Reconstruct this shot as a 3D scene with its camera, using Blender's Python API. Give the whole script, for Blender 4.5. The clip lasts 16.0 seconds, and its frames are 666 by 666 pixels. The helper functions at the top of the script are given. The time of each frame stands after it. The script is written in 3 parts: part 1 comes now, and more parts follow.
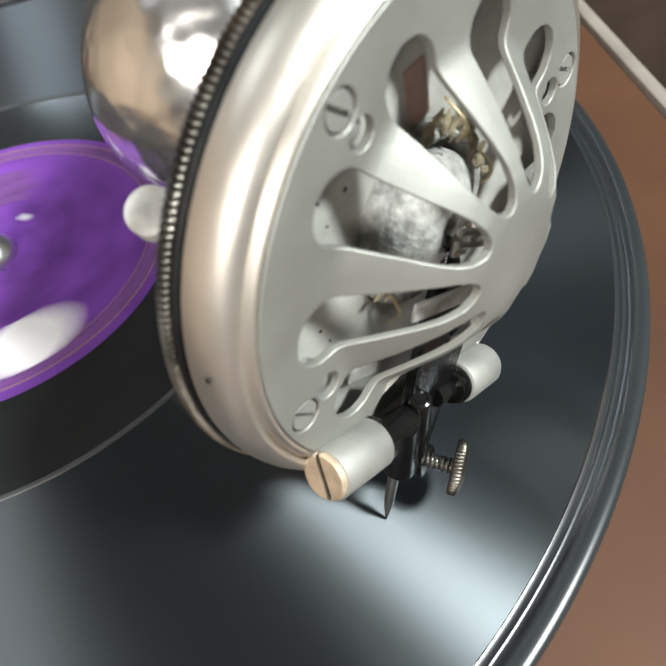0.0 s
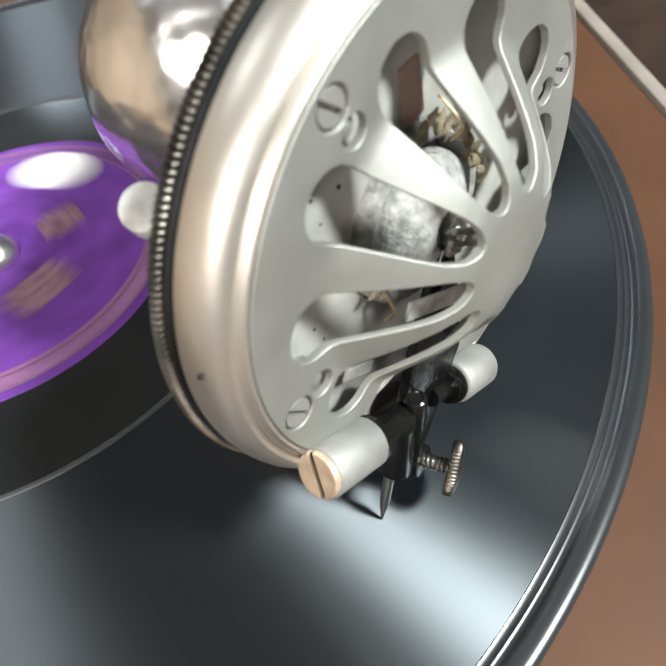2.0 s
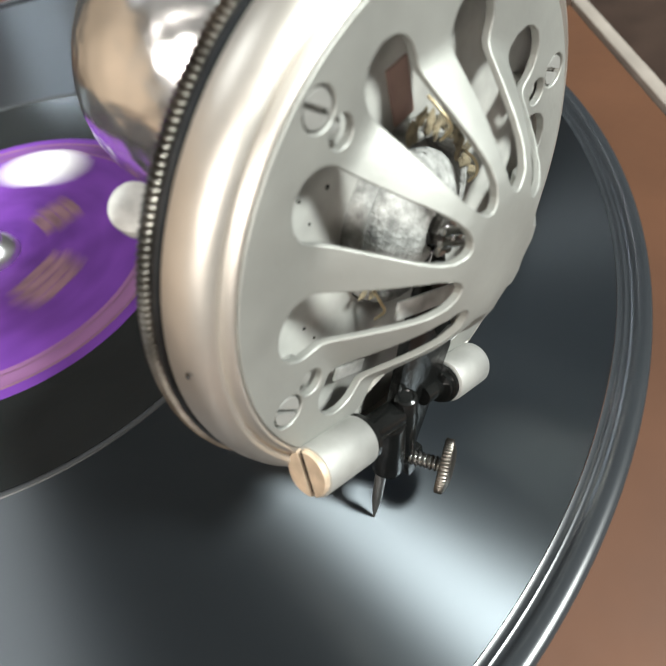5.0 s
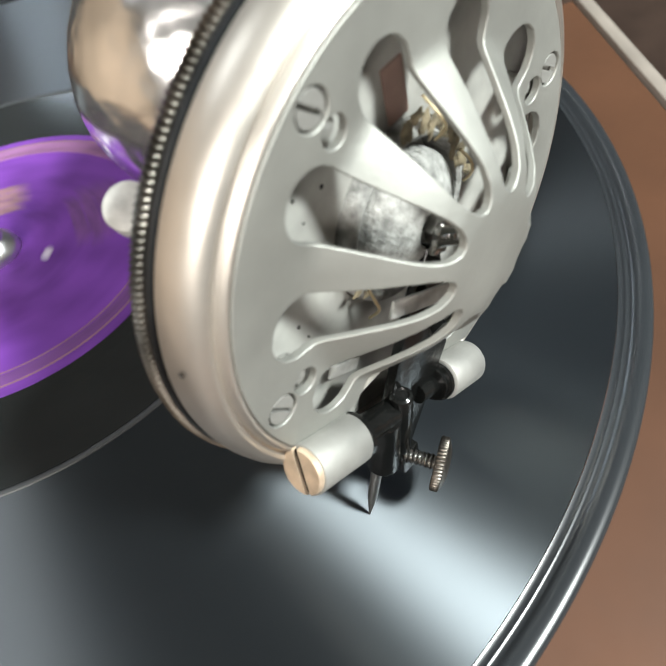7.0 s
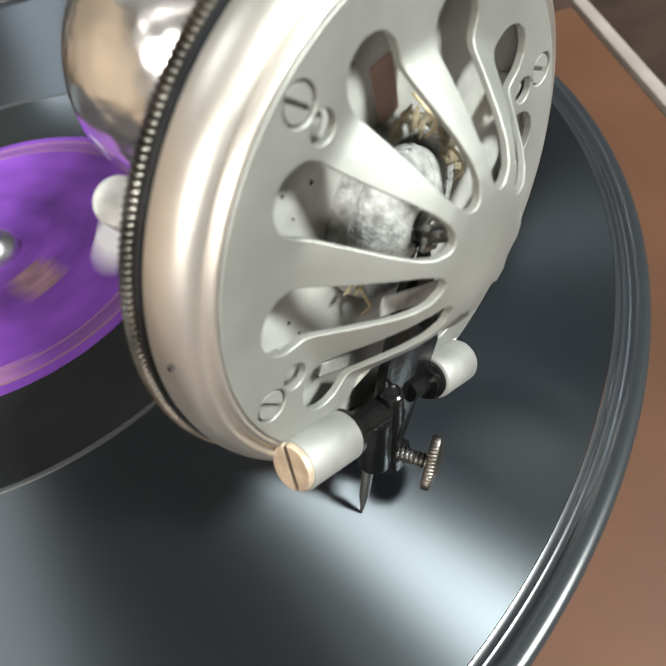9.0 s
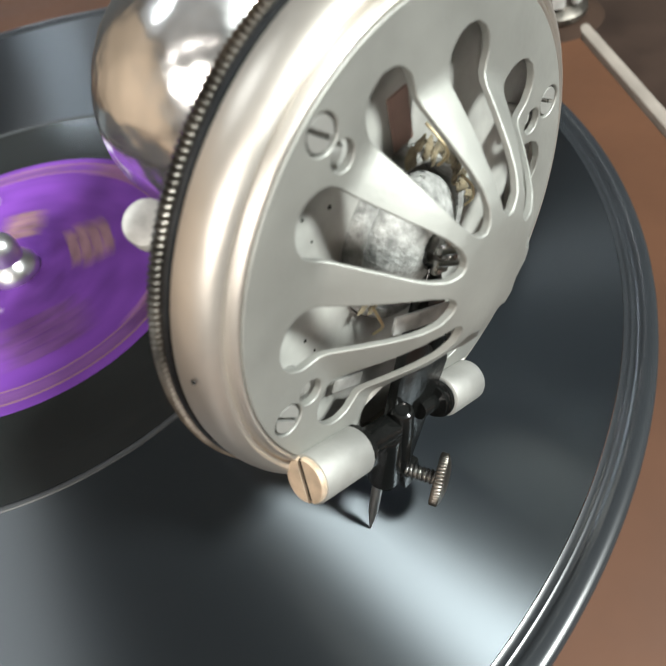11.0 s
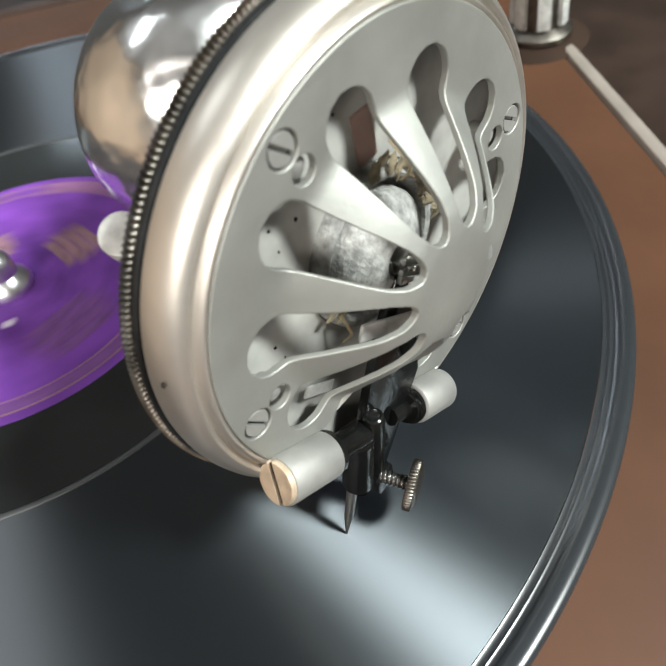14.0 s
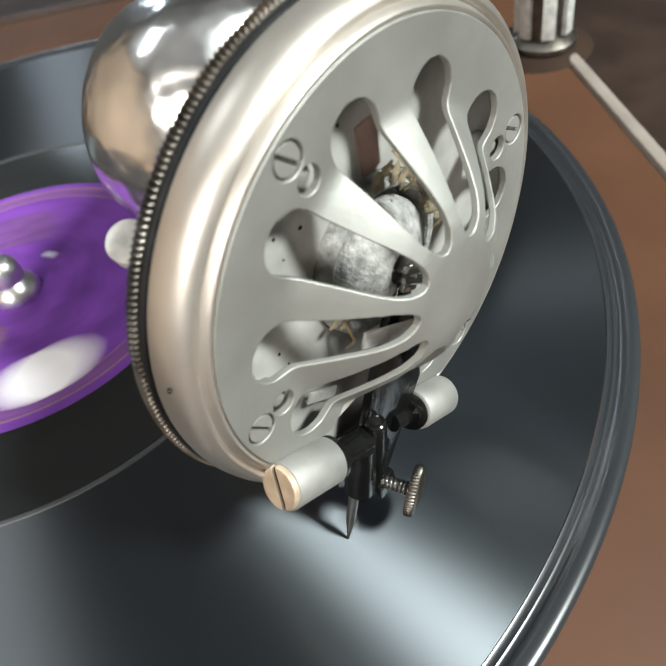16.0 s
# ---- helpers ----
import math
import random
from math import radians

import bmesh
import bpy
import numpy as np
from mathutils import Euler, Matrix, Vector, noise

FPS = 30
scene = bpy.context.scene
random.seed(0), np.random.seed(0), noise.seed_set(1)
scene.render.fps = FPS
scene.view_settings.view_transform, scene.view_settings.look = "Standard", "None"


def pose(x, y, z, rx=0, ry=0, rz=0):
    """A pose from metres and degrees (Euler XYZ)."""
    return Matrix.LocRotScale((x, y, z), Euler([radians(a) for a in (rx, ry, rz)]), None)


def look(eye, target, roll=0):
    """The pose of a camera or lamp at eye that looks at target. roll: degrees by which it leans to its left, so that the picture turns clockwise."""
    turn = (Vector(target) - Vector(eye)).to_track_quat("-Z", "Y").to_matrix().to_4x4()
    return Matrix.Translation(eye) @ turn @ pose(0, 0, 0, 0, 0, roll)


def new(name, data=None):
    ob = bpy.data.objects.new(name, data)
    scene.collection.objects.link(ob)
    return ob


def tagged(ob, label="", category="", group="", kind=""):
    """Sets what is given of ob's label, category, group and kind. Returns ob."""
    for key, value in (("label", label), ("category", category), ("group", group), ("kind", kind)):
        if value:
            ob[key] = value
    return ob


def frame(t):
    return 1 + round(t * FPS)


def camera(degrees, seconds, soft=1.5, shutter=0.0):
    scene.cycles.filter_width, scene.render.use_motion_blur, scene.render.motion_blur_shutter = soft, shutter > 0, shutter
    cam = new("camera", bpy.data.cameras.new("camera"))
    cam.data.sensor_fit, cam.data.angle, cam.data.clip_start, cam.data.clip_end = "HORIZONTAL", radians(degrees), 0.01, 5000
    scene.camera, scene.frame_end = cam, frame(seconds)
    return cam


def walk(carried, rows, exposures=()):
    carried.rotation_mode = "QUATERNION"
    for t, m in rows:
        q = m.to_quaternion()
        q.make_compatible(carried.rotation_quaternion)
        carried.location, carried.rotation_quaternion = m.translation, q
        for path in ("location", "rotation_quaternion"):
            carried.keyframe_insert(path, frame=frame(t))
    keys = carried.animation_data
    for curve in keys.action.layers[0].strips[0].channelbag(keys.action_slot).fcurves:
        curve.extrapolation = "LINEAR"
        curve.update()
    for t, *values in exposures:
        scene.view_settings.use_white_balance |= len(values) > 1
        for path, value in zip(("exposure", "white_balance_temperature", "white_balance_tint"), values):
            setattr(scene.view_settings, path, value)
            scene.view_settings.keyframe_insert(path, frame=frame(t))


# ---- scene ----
cam = camera(49.70, 16.0, soft=1.5, shutter=0.9)
PATH = [
    (0.0, 0.06409, -0.11897, 0.09160, 39.272, 9.014, -10.838),
    (0.5, 0.06423, -0.11899, 0.09074, 39.428, 9.023, -10.605),
    (1.0, 0.06421, -0.11901, 0.09143, 39.419, 8.971, -10.586),
    (1.5, 0.06400, -0.11912, 0.09152, 39.594, 9.030, -10.596),
    (2.0, 0.06435, -0.11931, 0.09109, 39.711, 9.059, -10.404),
    (2.5, 0.06457, -0.11895, 0.09148, 39.314, 9.066, -10.415),
    (3.0, 0.06433, -0.11891, 0.09113, 39.441, 9.049, -10.467),
    (3.5, 0.06464, -0.11926, 0.09091, 39.633, 9.068, -10.258),
    (4.0, 0.06458, -0.11902, 0.09167, 39.418, 9.028, -10.286),
    (6.5, 0.06523, -0.11902, 0.09084, 39.492, 9.103, -9.973),
    (7.0, 0.06499, -0.11860, 0.09165, 39.069, 9.059, -10.064),
    (7.5, 0.06502, -0.11849, 0.09063, 39.151, 9.050, -10.082),
    (8.0, 0.06534, -0.11889, 0.09084, 39.368, 9.024, -9.841),
    (10.5, 0.06412, -0.11979, 0.09195, 40.463, 8.603, -9.750),
    (11.0, 0.06364, -0.12093, 0.09331, 41.362, 8.632, -8.998),
    (11.5, 0.06412, -0.12139, 0.09414, 41.602, 8.530, -9.352),
    (12.0, 0.06491, -0.12277, 0.09361, 42.301, 8.706, -9.530),
    (12.5, 0.06502, -0.12372, 0.09462, 42.965, 8.565, -9.345),
    (13.0, 0.06512, -0.12352, 0.09498, 42.735, 8.598, -9.532),
    (13.5, 0.06540, -0.12371, 0.09395, 42.849, 8.716, -9.260),
    (14.0, 0.06588, -0.12378, 0.09431, 42.772, 8.728, -9.114),
    (14.5, 0.06534, -0.12378, 0.09504, 42.941, 8.666, -9.190),
    (15.0, 0.06551, -0.12452, 0.09460, 43.517, 8.638, -8.971),
    (15.5, 0.06544, -0.12429, 0.09502, 43.303, 8.590, -8.842),
    (16.0, 0.06519, -0.12395, 0.09518, 43.235, 8.599, -8.814),
]
cam.data.dof.use_dof, cam.data.dof.focus_distance, cam.data.dof.aperture_fstop = True, 0.096, 40
walk(cam, [(t, pose(x, y, z, rx, ry, rz)) for t, x, y, z, rx, ry, rz in PATH], exposures=((0.0, 0.02), (0.5, 0.18), (2.0, 0.18), (3.5, 0.28), (4.0, 0.25), (7.0, 0.19), (8.0, 0.2), (10.5, 0.16), (12.0, 0.02), (16.0, 0.0)))

MM = 0.001

# ---- world, light ----
world = bpy.data.worlds.new("room_light")
scene.world = world
world.use_nodes = True
world.node_tree.nodes["Background"].inputs["Color"].default_value = (0.75, 0.8, 0.9, 1)
world.node_tree.nodes["Background"].inputs["Strength"].default_value = 0.3


def area(name, eye, target, sx, sy, watts, colour):
    data = bpy.data.lights.new(name, "AREA")
    data.shape, data.size, data.size_y, data.energy, data.color = "RECTANGLE", sx, sy, watts, colour
    ob = new(name, data)
    ob.matrix_world = look(eye, target)
    return ob


area("window_light", (-0.68, 2.42, 1.0), (0, 0, 0), 0.2, 0.28, 3.6, (0.74, 0.88, 1.0))
area("shop_lamp_light", (1.32, -0.74, 1.58), (0.06, -0.07, 0), 0.34, 0.34, 112, (0.925, 0.985, 0.965))
# broad unseen fill, added to light the plate, rim and label
area("front_fill_light", (-0.8, -2.05, 1.2), (0, 0, 0), 1.1, 0.7, 52, (1.0, 0.94, 0.88))
area("ceiling_lamp_light", (-1.0, 0.42, 1.8), (0, 0, 0), 0.5, 0.5, 6.0, (0.90, 0.96, 1.0))
area("spot_lamp_light", (0.83, 1.58, 1.66), (0.1, -0.03, 0), 0.07, 0.07, 1.1, (0.9, 0.96, 1.0))
scene.view_settings.exposure = 0.0


# ---- materials ----
def material(name, colour, rough=0.5, metal=0.0, vary=0.15, scale=60.0, bump=0.0, bump_scale=400.0, rough_vary=0.1, spec=0.5):
    """A principled surface with stains at one scale and grain at a finer one."""
    m = bpy.data.materials.new(name)
    m.use_nodes = True
    nodes, links = m.node_tree.nodes, m.node_tree.links
    bsdf = nodes["Principled BSDF"]
    bsdf.inputs["Metallic"].default_value = metal
    bsdf.inputs["Specular IOR Level"].default_value = spec
    coord = nodes.new("ShaderNodeTexCoord")
    stain, grain = nodes.new("ShaderNodeTexNoise"), nodes.new("ShaderNodeTexNoise")
    stain.inputs["Scale"].default_value, grain.inputs["Scale"].default_value = scale, bump_scale
    stain.inputs["Detail"].default_value = 6
    links.new(coord.outputs["Object"], stain.inputs["Vector"])
    links.new(coord.outputs["Object"], grain.inputs["Vector"])
    ramp = nodes.new("ShaderNodeValToRGB")
    ramp.color_ramp.elements[0].position, ramp.color_ramp.elements[1].position = 0.3, 0.72
    ramp.color_ramp.elements[0].color = (*[c * (1 - vary) for c in colour], 1)
    ramp.color_ramp.elements[1].color = (*[min(1, c * (1 + vary * 0.5)) for c in colour], 1)
    links.new(stain.outputs["Fac"], ramp.inputs["Fac"])
    links.new(ramp.outputs["Color"], bsdf.inputs["Base Color"])
    span = nodes.new("ShaderNodeMapRange")
    span.inputs["To Min"].default_value = max(0.02, rough - rough_vary)
    span.inputs["To Max"].default_value = min(1, rough + rough_vary)
    mix = nodes.new("ShaderNodeMath")
    mix.operation = "MULTIPLY_ADD"
    mix.inputs[1].default_value = 0.4
    links.new(grain.outputs["Fac"], mix.inputs[0])
    half = nodes.new("ShaderNodeMath")
    half.operation = "MULTIPLY"
    half.inputs[1].default_value = 0.6
    links.new(stain.outputs["Fac"], half.inputs[0])
    links.new(half.outputs[0], mix.inputs[2])
    links.new(mix.outputs[0], span.inputs["Value"])
    links.new(span.outputs[0], bsdf.inputs["Roughness"])
    if bump:
        b = nodes.new("ShaderNodeBump")
        b.inputs["Strength"].default_value, b.inputs["Distance"].default_value = bump, 0.0002
        links.new(grain.outputs["Fac"], b.inputs["Height"])
        links.new(b.outputs["Normal"], bsdf.inputs["Normal"])
    return m


NICKEL = material("satin_nickel", (0.345, 0.346, 0.32), 0.57, 0.7, 0.2, 75, 0.14, 1500, 0.08)
RIM_NICKEL = material("polished_nickel", (0.60, 0.56, 0.505), 0.41, 0.88, 0.16, 90, 0.06, 1200, 0.08)
CHROME = material("worn_chrome", (0.88, 0.88, 0.87), 0.22, 1.0, 0.14, 90, 0.16, 450, 0.10)
POLISH = material("polished_column", (0.88, 0.88, 0.88), 0.3, 1.0, 0.1, 90, 0.03, 700, 0.05)
# near-black brown that paints the shade round the column's foot
UMBER = material("foot_shade_umber", (0.03, 0.017, 0.011), 0.75, 0.0, 0.3, 60, 0.1, 500, 0.1, 0.15)
NEEDLE = material("dull_steel", (0.33, 0.326, 0.315), 0.42, 1.0, 0.2, 300, 0.05, 1500, 0.08)
STEEL = material("bright_steel", (0.50, 0.49, 0.47), 0.25, 1.0, 0.2, 300, 0.05, 1500, 0.08)
GRIME = material("brassy_grime", (0.19, 0.158, 0.10), 0.8, 0.1, 0.7, 700, 1.0, 1600, 0.1)
BROWN = material("deck_reflection_brown", (0.21, 0.135, 0.11), 0.6, 0.0, 0.4, 150, 0.2, 900, 0.1)
BRASS = material("brass", (0.80, 0.66, 0.42), 0.33, 1.0, 0.2, 300, 0.1, 1500, 0.08)
COPPER = material("copper_coloured_screw", (0.62, 0.49, 0.36), 0.5, 0.5, 0.25, 500, 0.25, 1500, 0.08)
BLACK = material("black_enamel", (0.005, 0.0053, 0.005), 0.2, 0.0, 0.4, 250, 0.35, 1400, 0.10, 0.35)
RUBBER = material("black_rubber", (0.008, 0.009, 0.010), 0.4, 0.0, 0.3, 300, 0.3, 900, 0.1, 0.35)
KNURL = material("tarnished_steel", (0.17, 0.155, 0.135), 0.42, 1.0, 0.5, 250, 0.2, 900, 0.12)
PEWTER = material("dusty_aluminium", (0.31, 0.31, 0.292), 0.75, 0.05, 0.55, 800, 0.9, 2400, 0.12)
MICA = material("pale_diaphragm", (0.375, 0.37, 0.342), 0.5, 0.05, 0.4, 110, 0.25, 700, 0.12)
BONE = material("matt_pale_metal", (0.31, 0.306, 0.287), 0.62, 0.55, 0.2, 200, 0.2, 900, 0.1)
DECK = material("brown_leathercloth", (0.075, 0.032, 0.0155), 0.6, 0.0, 0.26, 25, 0.10, 350, 0.1, 0.25)
DARKWOOD = material("dark_wood", (0.036, 0.022, 0.016), 0.5, 0.0, 0.5, 20, 0.2, 300, 0.1, 0.3)
TRIM = material("pale_trim", (0.25, 0.22, 0.19), 0.4, 0.0, 0.2, 60, 0.1, 600, 0.1)
PURPLE = material("purple_paper", (0.175, 0.054, 0.345), 0.65, 0.0, 0.5, 120, 0.05, 900, 0.08, 0.12)
GOLD = material("faded_gold_print", (0.29, 0.165, 0.20), 0.6, 0.0, 0.45, 420, 0.05, 900, 0.1, 0.15)
FAINT = material("faint_pink_print", (0.175, 0.07, 0.25), 0.6, 0.0, 0.5, 420, 0.05, 900, 0.1, 0.15)
ROSE = material("rose_print", (0.29, 0.135, 0.29), 0.6, 0.0, 0.45, 300, 0.05, 900, 0.1, 0.15)
LUG = material("dull_white_metal", (0.56, 0.56, 0.535), 0.5, 0.3, 0.35, 500, 0.3, 900, 0.1)
LEAD = material("lead_shellac", (0.04, 0.044, 0.046), 0.42, 0.0, 0.3, 120, 0.05, 900, 0.06, 0.7)
WHITE = material("white_paper", (0.86, 0.85, 0.87), 0.5, 0.0, 0.06, 200, 0.03, 900, 0.06)
PLASTER = material("grey_plaster", (0.27, 0.27, 0.27), 0.9, 0.0, 0.08, 3, 0.1, 40, 0.05)
TAN = material("tan_plaster", (0.76, 0.565, 0.41), 0.9, 0.0, 0.08, 3, 0.1, 40, 0.05)
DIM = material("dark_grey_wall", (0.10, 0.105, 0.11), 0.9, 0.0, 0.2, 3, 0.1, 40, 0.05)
CEILING = material("grey_ceiling_paint", (0.27, 0.275, 0.28), 0.9, 0.0, 0.05, 3, 0.1, 40, 0.05)
FLOOR = material("brown_floorboards", (0.10, 0.075, 0.06), 0.5, 0.0, 0.35, 4, 0.1, 40, 0.1)
EDGE = material("edge_shellac", (0.02, 0.023, 0.026), 0.27, 0.0, 0.3, 60, 0.05, 900, 0.06, 0.6)
DARK = material("dead_wax_shellac", (0.018, 0.020, 0.020), 0.12, 0.0, 0.3, 60, 0.03, 900, 0.04)


def groove_material():
    """Black shellac: fine concentric grooves stretch its gloss across them, along the radius."""
    m = material("grooved_shellac", (0.0035, 0.0042, 0.005), 0.34, 0.0, 0.25, 30, 0.0, 900, 0.05)
    nodes, links = m.node_tree.nodes, m.node_tree.links
    bsdf = nodes["Principled BSDF"]
    coord = nodes.new("ShaderNodeTexCoord")
    flat = nodes.new("ShaderNodeVectorMath")
    flat.operation = "MULTIPLY"
    flat.inputs[1].default_value = (1, 1, 0)
    links.new(coord.outputs["Object"], flat.inputs[0])
    unit = nodes.new("ShaderNodeVectorMath")
    unit.operation = "NORMALIZE"
    links.new(flat.outputs["Vector"], unit.inputs[0])
    turn = nodes.new("ShaderNodeVectorTransform")
    turn.vector_type, turn.convert_from, turn.convert_to = "VECTOR", "OBJECT", "WORLD"
    links.new(unit.outputs["Vector"], turn.inputs["Vector"])
    links.new(turn.outputs["Vector"], bsdf.inputs["Tangent"])
    bsdf.inputs["Anisotropic"].default_value = 1.0
    bsdf.inputs["Specular IOR Level"].default_value = 0.8
    bsdf.inputs["IOR"].default_value = 1.66
    bsdf.inputs["Specular Tint"].default_value = (0.84, 0.93, 1.0, 1)
    # bands of louder and softer music, as rings of their own gloss
    reach = nodes.new("ShaderNodeVectorMath")
    reach.operation = "LENGTH"
    links.new(flat.outputs["Vector"], reach.inputs[0])
    bands = nodes.new("ShaderNodeTexNoise")
    bands.noise_dimensions = "1D"
    bands.inputs["Scale"].default_value, bands.inputs["Detail"].default_value = 3500, 3
    links.new(reach.outputs["Value"], bands.inputs["W"])
    gloss = nodes.new("ShaderNodeMapRange")
    gloss.inputs["From Min"].default_value, gloss.inputs["From Max"].default_value = 0.3, 0.7
    gloss.inputs["To Min"].default_value, gloss.inputs["To Max"].default_value = 0.345, 0.382
    links.new(bands.outputs["Fac"], gloss.inputs["Value"])
    links.new(gloss.outputs[0], bsdf.inputs["Roughness"])
    return m


GROOVES = groove_material()


def dented(m, scale, depth):
    """Adds shallow hand-worn dents under the fine grain of a metal."""
    nodes, links = m.node_tree.nodes, m.node_tree.links
    coord, wave, bump = nodes.new("ShaderNodeTexCoord"), nodes.new("ShaderNodeTexNoise"), nodes.new("ShaderNodeBump")
    wave.inputs["Scale"].default_value, wave.inputs["Detail"].default_value = scale, 2
    bump.inputs["Strength"].default_value, bump.inputs["Distance"].default_value = 1.0, depth
    links.new(coord.outputs["Object"], wave.inputs["Vector"])
    links.new(wave.outputs["Fac"], bump.inputs["Height"])
    bsdf = m.node_tree.nodes["Principled BSDF"]
    if bsdf.inputs["Normal"].links:
        links.new(bump.outputs["Normal"], bsdf.inputs["Normal"].links[0].from_node.inputs["Normal"])
    else:
        links.new(bump.outputs["Normal"], bsdf.inputs["Normal"])


dented(CHROME, 120, 0.0009)
dented(RIM_NICKEL, 60, 0.0003)
dented(NICKEL, 75, 0.0005)


# ---- mesh tools (millimetres) ----
def mesh_of(name, bm, mat, smooth=True, angle=35):
    bm.transform(Matrix.Scale(MM, 4))
    bmesh.ops.recalc_face_normals(bm, faces=bm.faces[:])
    sharp = radians(angle)
    for e in bm.edges:
        e.smooth = not (len(e.link_faces) == 2 and e.calc_face_angle(0) > sharp)
    for f in bm.faces:
        f.smooth = smooth
    me = bpy.data.meshes.new(name)
    bm.to_mesh(me)
    bm.free()
    me.materials.append(mat)
    return me


def part(name, bm, mat, parent, label="", angle=35):
    """One mesh under a thing or a part; its points are in the thing's space."""
    ob = new(name, mesh_of(name, bm, mat, True, angle))
    ob.parent = parent
    return tagged(ob, label)


def thing(name, bm, mat, label, category, kind="", group="", angle=35):
    return tagged(new(name, mesh_of(name, bm, mat, True, angle)), label, category, group, kind)


def lathe(profile, n=96, m=None, start=0.0, closed=False):
    """Turns (radius, height) points about z."""
    bm = bmesh.new()
    rings = []
    for r, z in profile:
        if r < 1e-6:
            rings.append([bm.verts.new((0, 0, z))])
        else:
            rings.append([bm.verts.new((r * math.cos(start + 2 * math.pi * k / n), r * math.sin(start + 2 * math.pi * k / n), z)) for k in range(n)])
    pairs = list(zip(rings, rings[1:])) + ([(rings[-1], rings[0])] if closed else [])
    for a, b in pairs:
        for k in range(n):
            q = (k + 1) % n
            loop = [a[k % len(a)], a[q % len(a)], b[q % len(b)], b[k % len(b)]]
            loop = [v for i, v in enumerate(loop) if v not in loop[:i]]
            if len(loop) > 2:
                bm.faces.new(loop)
    if m:
        bm.transform(m)
    return bm


def along(p, q):
    """The turn that lays z along the way from p to q, at p."""
    return Matrix.Translation(p) @ (Vector(q) - Vector(p)).to_track_quat("Z", "Y").to_matrix().to_4x4()


def rod(p, q, r, bevel=0.2, n=32, r2=None):
    h = (Vector(q) - Vector(p)).length
    r2 = r if r2 is None else r2
    return lathe([(0, 0), (r - bevel, 0), (r - bevel * 0.3, bevel * 0.3), (r, bevel), (r2, h - bevel), (r2 - bevel * 0.3, h - bevel * 0.3), (r2 - bevel, h), (0, h)], n, along(p, q))


def block(x0, y0, z0, x1, y1, z1, bevel=0.3, m=None):
    bm = bmesh.new()
    bmesh.ops.create_cube(bm, size=1, matrix=Matrix.Translation(((x0 + x1) / 2, (y0 + y1) / 2, (z0 + z1) / 2)) @ Matrix.Diagonal((x1 - x0, y1 - y0, z1 - z0, 1)))
    if bevel:
        bmesh.ops.bevel(bm, geom=bm.edges[:], offset=bevel, segments=2, affect="EDGES", profile=0.5)
    if m:
        bm.transform(m)
    return bm


def join(*bms):
    out = bms[0]
    for b in bms[1:]:
        me = bpy.data.meshes.new("joined")
        b.to_mesh(me)
        b.free()
        out.from_mesh(me)
        bpy.data.meshes.remove(me)
    return out


def pipe(points, radii, n=48, cap=True):
    """A round pipe through points, smoothed by a spline, with a radius at each."""
    pts = [Vector(p) for p in points]
    fine, rad = [], []
    for i in range(len(pts) - 1):
        a, b, c, d = pts[max(i - 1, 0)], pts[i], pts[i + 1], pts[min(i + 2, len(pts) - 1)]
        for k in range(10):
            t = k / 10
            fine.append(0.5 * (2 * b + (c - a) * t + (2 * a - 5 * b + 4 * c - d) * t * t + (3 * b - 3 * c + d - a) * t ** 3))
            rad.append(radii[i] + (radii[i + 1] - radii[i]) * (3 * t * t - 2 * t ** 3))
    fine.append(pts[-1])
    rad.append(radii[-1])
    bm = bmesh.new()
    side, rings = None, []
    for i, p in enumerate(fine):
        way = (fine[min(i + 1, len(fine) - 1)] - fine[max(i - 1, 0)]).normalized()
        side = (way.orthogonal() if side is None else side - way * side.dot(way)).normalized()
        other = way.cross(side)
        rings.append([bm.verts.new(p + rad[i] * (math.cos(2 * math.pi * k / n) * side + math.sin(2 * math.pi * k / n) * other)) for k in range(n)])
    for a, b in zip(rings, rings[1:]):
        for k in range(n):
            bm.faces.new((a[k], a[(k + 1) % n], b[(k + 1) % n], b[k]))
    if cap:
        bm.faces.new(rings[0])
        bm.faces.new(rings[-1])
    return bm


# ---- the room round the gramophone, unseen (metres) ----
def slab(name, x0, y0, z0, x1, y1, z1, mat, label):
    bm = block(x0 * 1000, y0 * 1000, z0 * 1000, x1 * 1000, y1 * 1000, z1 * 1000, 0)
    return thing(name, bm, mat, label, "room", "structure")


slab("floor", -2.6, -2.6, -0.92, 2.6, 2.6, -0.86, FLOOR, "dark brown wooden floor of the room")
slab("ceiling", -2.6, -2.6, 2.2, 2.6, 2.6, 2.26, CEILING, "plain grey painted ceiling of the room")
# out of view; tan so that rim and neck mirror a warm tone
slab("wall_west", -2.6, -2.6, -0.86, -2.5, 2.6, 2.2, TAN, "unseen tan wall that warms the metal's reflections")
slab("wall_east", 2.5, -2.6, -0.86, 2.6, 2.6, 2.2, PLASTER, "plain grey plastered wall of the room")
slab("wall_south", -2.5, -2.6, -0.86, 2.5, -2.5, 2.2, PLASTER, "plain grey plastered wall of the room")
# out of view; darker than the rest to hold down the record's sheen
slab("wall_north", -2.5, 2.5, -0.86, 2.5, 2.6, 2.2, DIM, "unseen dark grey wall that keeps the record's reflections dark")


